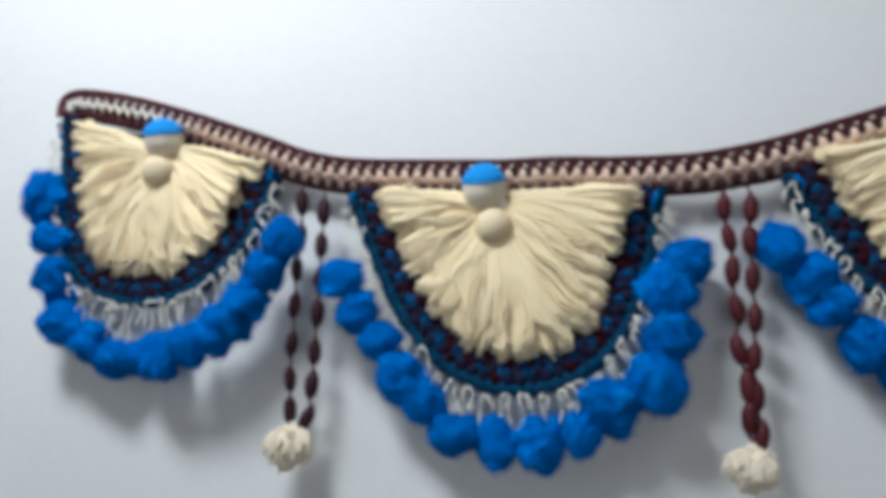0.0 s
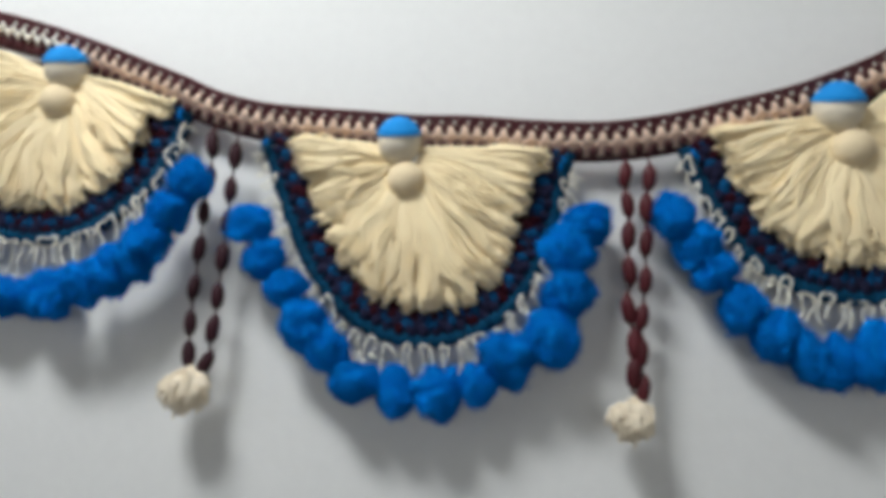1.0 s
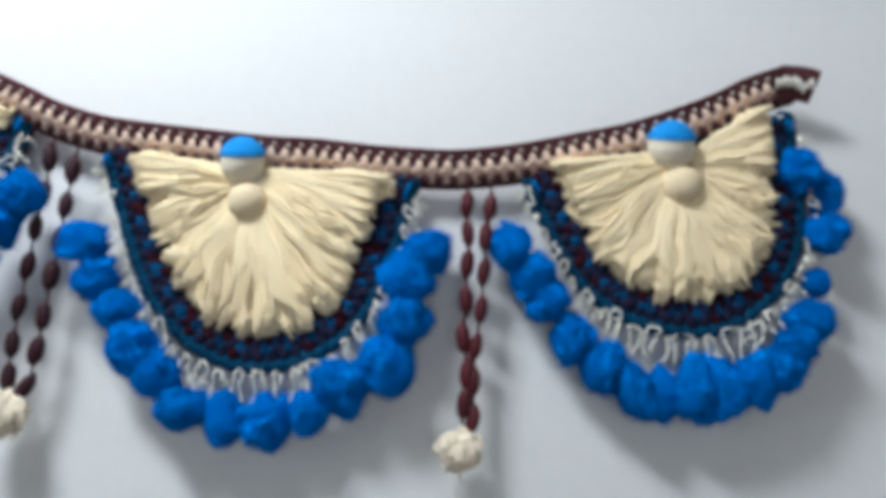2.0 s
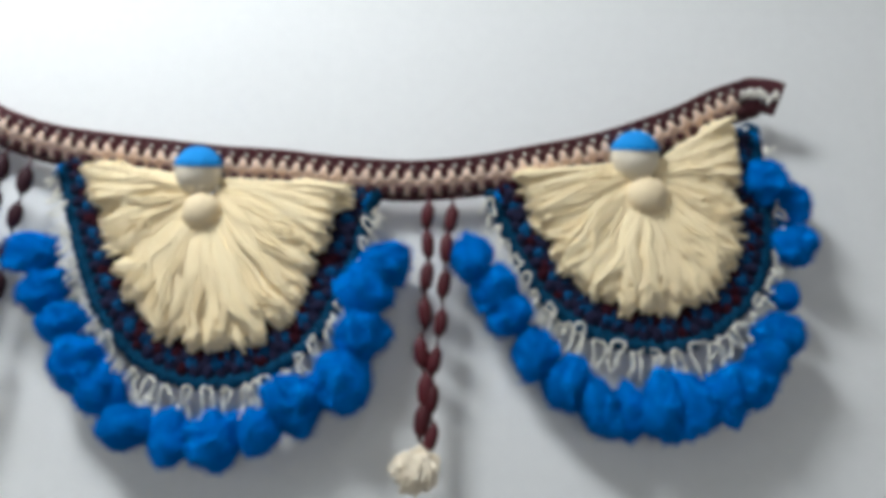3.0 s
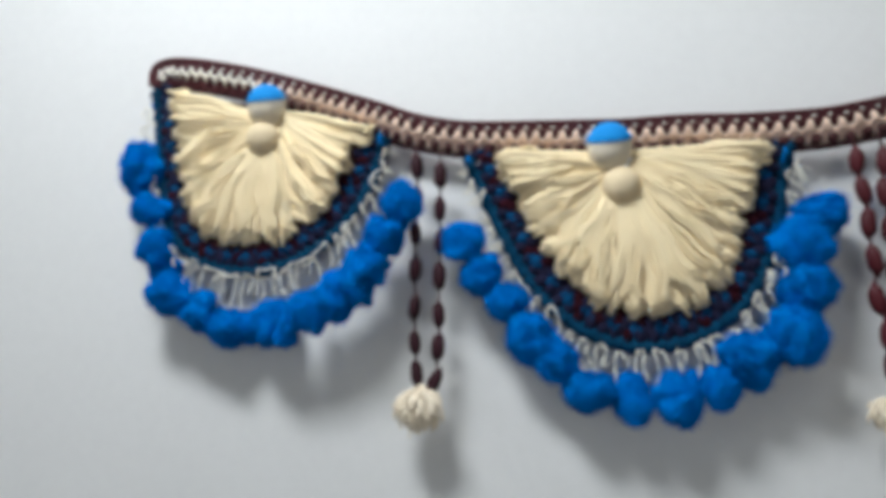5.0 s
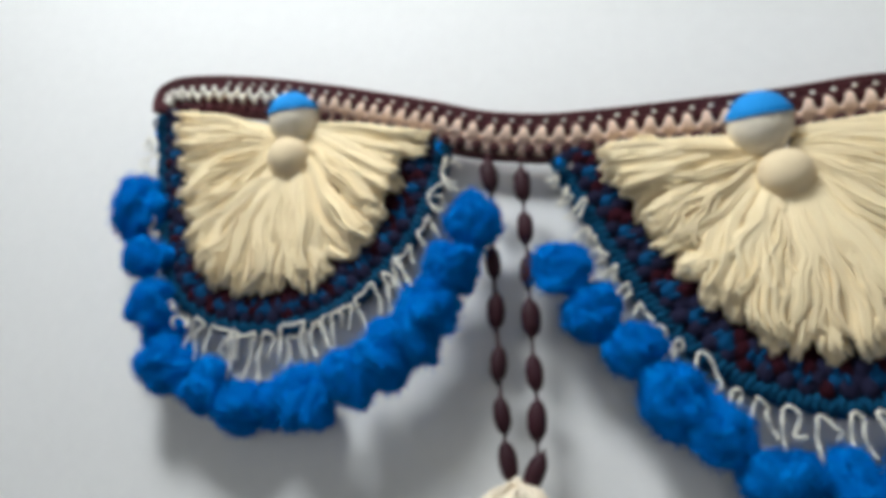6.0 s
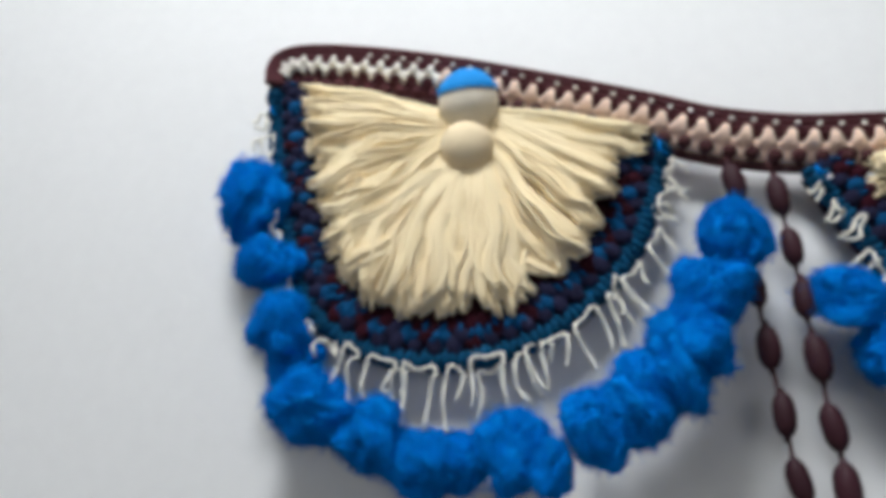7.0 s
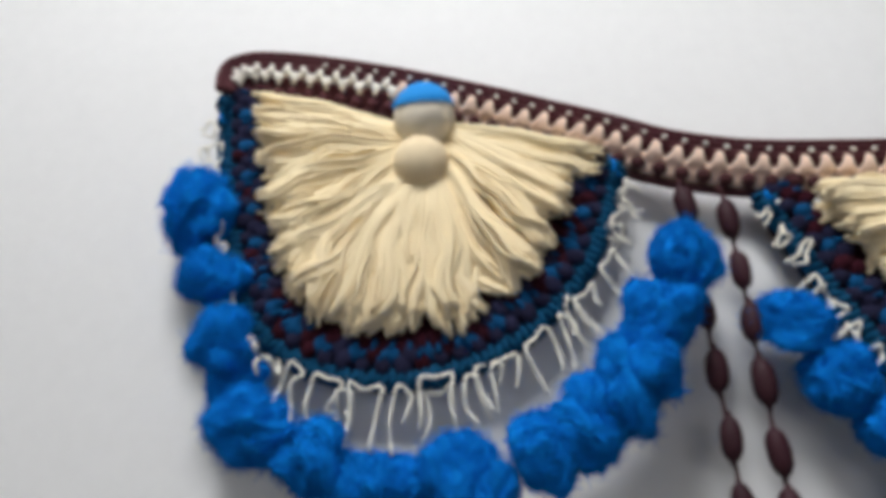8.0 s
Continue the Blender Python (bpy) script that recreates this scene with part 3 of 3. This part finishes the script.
LEFT_POMPONS = [(-0.3105, 1.8095, 0.0132, 0.0185, N), (-0.3020, 1.7785, 0.0131, 0.0104, N), (-0.2940, 1.7540, 0.0110, 0.0134, N), (-0.2920, 1.7380, 0.0093, 0.0093, B),
     (-0.2820, 1.7210, 0.0157, 0.0140, N), (-0.2590, 1.7080, 0.0116, 0.0132, N), (-0.2394, 1.6968, 0.0124, 0.0119, N), (-0.2276, 1.6978, 0.0104, 0.0099, B),
     (-0.2078, 1.7007, 0.0123, 0.0140, N), (-0.1959, 1.6926, 0.0065, 0.0086, F), (-0.1795, 1.7042, 0.0112, 0.0128, F), (-0.1650, 1.7119, 0.0118, 0.0139, F),
     (-0.1515, 1.7216, 0.0107, 0.0155, F), (-0.1419, 1.7341, 0.0108, 0.0146, F), (-0.1342, 1.7486, 0.0125, 0.0114, F), (-0.1216, 1.7670, 0.0118, 0.0129, F)]
MIDDLE_POMPONS = [(-0.0870, 1.7460, 0.0144, 0.0104, N), (-0.0770, 1.7230, 0.0119, 0.0108, N), (-0.0630, 1.7070, 0.0118, 0.0118, N), (-0.0500, 1.6870, 0.0127, 0.0133, N),
     (-0.0350, 1.6730, 0.0115, 0.0137, N), (-0.0190, 1.6550, 0.0141, 0.0114, N), (0.0040, 1.6510, 0.0103, 0.0147, N), (0.0280, 1.6510, 0.0137, 0.0148, N),
     (0.0500, 1.6570, 0.0100, 0.0117, N), (0.0660, 1.6730, 0.0142, 0.0131, N), (0.0780, 1.6790, 0.0099, 0.0099, B), (0.0910, 1.6830, 0.0144, 0.0161, N),
     (0.0990, 1.7310, 0.0139, 0.0127, N), (0.0980, 1.7090, 0.0142, 0.0136, N), (0.1090, 1.7480, 0.0147, 0.0110, N)]
RIGHT_POMPONS = [(0.1550, 1.7520, 0.0110, 0.0141, N), (0.1680, 1.7360, 0.0127, 0.0115, N), (0.1770, 1.7220, 0.0113, 0.0113, N), (0.1890, 1.7030, 0.0111, 0.0134, N),
     (0.2050, 1.6880, 0.0108, 0.0142, N), (0.2230, 1.6770, 0.0101, 0.0151, N), (0.2390, 1.6750, 0.0090, 0.0129, B), (0.2550, 1.6750, 0.0121, 0.0151, N),
     (0.2710, 1.6810, 0.0115, 0.0137, N), (0.2850, 1.6860, 0.0120, 0.0125, N), (0.3000, 1.6920, 0.0108, 0.0119, N), (0.3090, 1.7040, 0.0104, 0.0115, N),
     (0.3170, 1.7200, 0.0121, 0.0105, N), (0.3240, 1.7400, 0.0071, 0.0079, B), (0.3290, 1.7680, 0.0108, 0.0105, N), (0.3310, 1.7930, 0.0100, 0.0118, B),
     (0.3170, 1.8030, 0.0109, 0.0109, N)]
scallop("cream yarn fan pendant with blue pompons at the plain band end", LEFT, ((-0.285, 1.857), (-0.142, 1.818)),
        (-0.214, 1.841, 0.0128), (-0.216, 1.8195, 0.0113), LEFT_POMPONS, 11)
scallop("wide cream yarn fan pendant with blue pompons at mid band", MIDDLE, ((-0.066, 1.792), (0.089, 1.785)),
        (0.001, 1.7935, 0.0127), (0.006, 1.7705, 0.0108), MIDDLE_POMPONS, 12)
scallop("cream yarn fan pendant with blue pompons at the folded band end", RIGHT, ((0.176, 1.797), (0.300, 1.839)),
        (0.243, 1.8125, 0.0130), (0.249, 1.790, 0.0112), RIGHT_POMPONS, 13)


# ---- the bead strings ----
def bead_mesh(seed, mat):
    rnd = random.Random(seed)
    geo, prof = Geo(), [(-1.40, 0.16), (-1.15, 0.28), (-1.0, 0.62), (-0.6, 0.96), (0.0, 1.05), (0.55, 0.97), (0.95, 0.68), (1.15, 0.28), (1.40, 0.16)]
    pts = [(rnd.uniform(-0.0002, 0.0002), rnd.uniform(-0.0002, 0.0002), 0.0068 * h) for h, _ in prof]
    geo.tube(pts, [0.0038 * r for _, r in prof], 10)
    return geo.mesh("bead", [mat])


def bead_string(label, tops, lines, knot, tuft, mat, seed, fore):
    rnd = random.Random(seed)
    thing = new("bead_string")
    thing.location = (0, STAND, 0)
    tagged(thing, label, "bead string", group="bead strings under the band")
    meshes = [bead_mesh(seed + k, mat) for k in range(4)]
    for top, line in zip(tops, lines):
        pts, _ = spline([top] + [(x, z) for x, z in line] + [knot], 60)
        cord = Geo()
        cord.tube([(p.x, -0.0105 - fore * min(1.0, n / 12), p.y) for n, (p, _) in enumerate(pts)], 0.0007, 6)
        part("cord", cord.mesh("cord", [BROWN]), thing)
        full = [top] + list(line) + [knot]
        for k in range(1, len(full) - 1):
            d = (Vector(full[k - 1]) - Vector(full[k + 1])).normalized()
            tilt = math.atan2(d.x, d.y) + rnd.uniform(-0.12, 0.12)
            at = Matrix.Translation((full[k][0], -0.0105 - fore - rnd.uniform(0, 0.001), full[k][1])) @ Matrix.Rotation(tilt, 4, "Y") @ Matrix.Rotation(rnd.uniform(0, 6), 4, "Z")
            part("bead", meshes[rnd.randrange(4)], thing, at=at @ Matrix.Scale(rnd.uniform(0.94, 1.08), 4))
    tas = Geo()
    x, z, r = tuft
    tas.ball((x, -0.0135 - fore, z - 0.001), (r * 0.70, r * 0.60, r * 0.66), 14, 20, 0.2, 1.6, seed * 0.37)
    top = Vector((knot[0], -0.012 - fore, knot[1]))
    for k in range(150):
        d = Vector((rnd.gauss(0, 1), rnd.gauss(0, 1) - 0.4, rnd.gauss(-0.25, 0.8))).normalized()
        far = rnd.uniform(0.78, 1.08)
        e = Vector((x + r * far * d.x, -0.0135 - fore + 0.0105 * far * d.y, z + r * far * d.z * 0.95))
        side = Vector((d.x, d.y, 0.0))
        m = (top + e) / 2 + Vector((side.x * r * 0.75, side.y * 0.008, r * 0.25))
        bend = Vector((rnd.uniform(-1, 1), rnd.uniform(-1, 1), rnd.uniform(-1, 1))) * 0.0012
        pts = []
        for s in range(8):
            t = s / 7
            pts.append(top * (1 - t) ** 2 + m * 2 * t * (1 - t) + e * t * t + bend * math.sin(5 * t))
        tas.tube(pts, [0.0008] * 7 + [0.0005], 5)
    tas.ball((knot[0], -0.012 - fore, knot[1] + 0.0015), (0.0024, 0.0022, 0.0028), 8, 10, 0.15, 2.0, seed)
    tagged(part("tassel", tas.mesh("tassel", [TUFT]), thing, "ivory yarn tassel"), kind="stuff")
    return thing


bead_string("double string of dark maroon oval beads with ivory yarn tassel", [(-0.1150, 1.8050), (-0.1000, 1.8020)],
            [[(-0.1150, 1.7930), (-0.1152, 1.7710), (-0.1165, 1.7510), (-0.1170, 1.7290), (-0.1175, 1.7060), (-0.1178, 1.6850), (-0.1170, 1.6670)],
             [(-0.1000, 1.7860), (-0.1008, 1.7650), (-0.1012, 1.7450), (-0.1022, 1.7240), (-0.1030, 1.7010), (-0.1038, 1.6820), (-0.1065, 1.6620)]],
            (-0.1140, 1.6570), (-0.1160, 1.6445, 0.0135), BEAD, 21, 0.001)
bead_string("twisted double string of wine-red oval beads with ivory yarn tassel", [(0.1295, 1.7910), (0.1430, 1.7910)],
            [[(0.1300, 1.7755), (0.1310, 1.7585), (0.1312, 1.7410), (0.1315, 1.7210), (0.1310, 1.7000), (0.1338, 1.6810), (0.1330, 1.6660)],
             [(0.1430, 1.7740), (0.1412, 1.7570), (0.1408, 1.7370), (0.1400, 1.7160), (0.1378, 1.6960), (0.1375, 1.6770), (0.1378, 1.6570)]],
            (0.1330, 1.6500), (0.1310, 1.6400, 0.0115), REDBEAD, 22, 0.001)
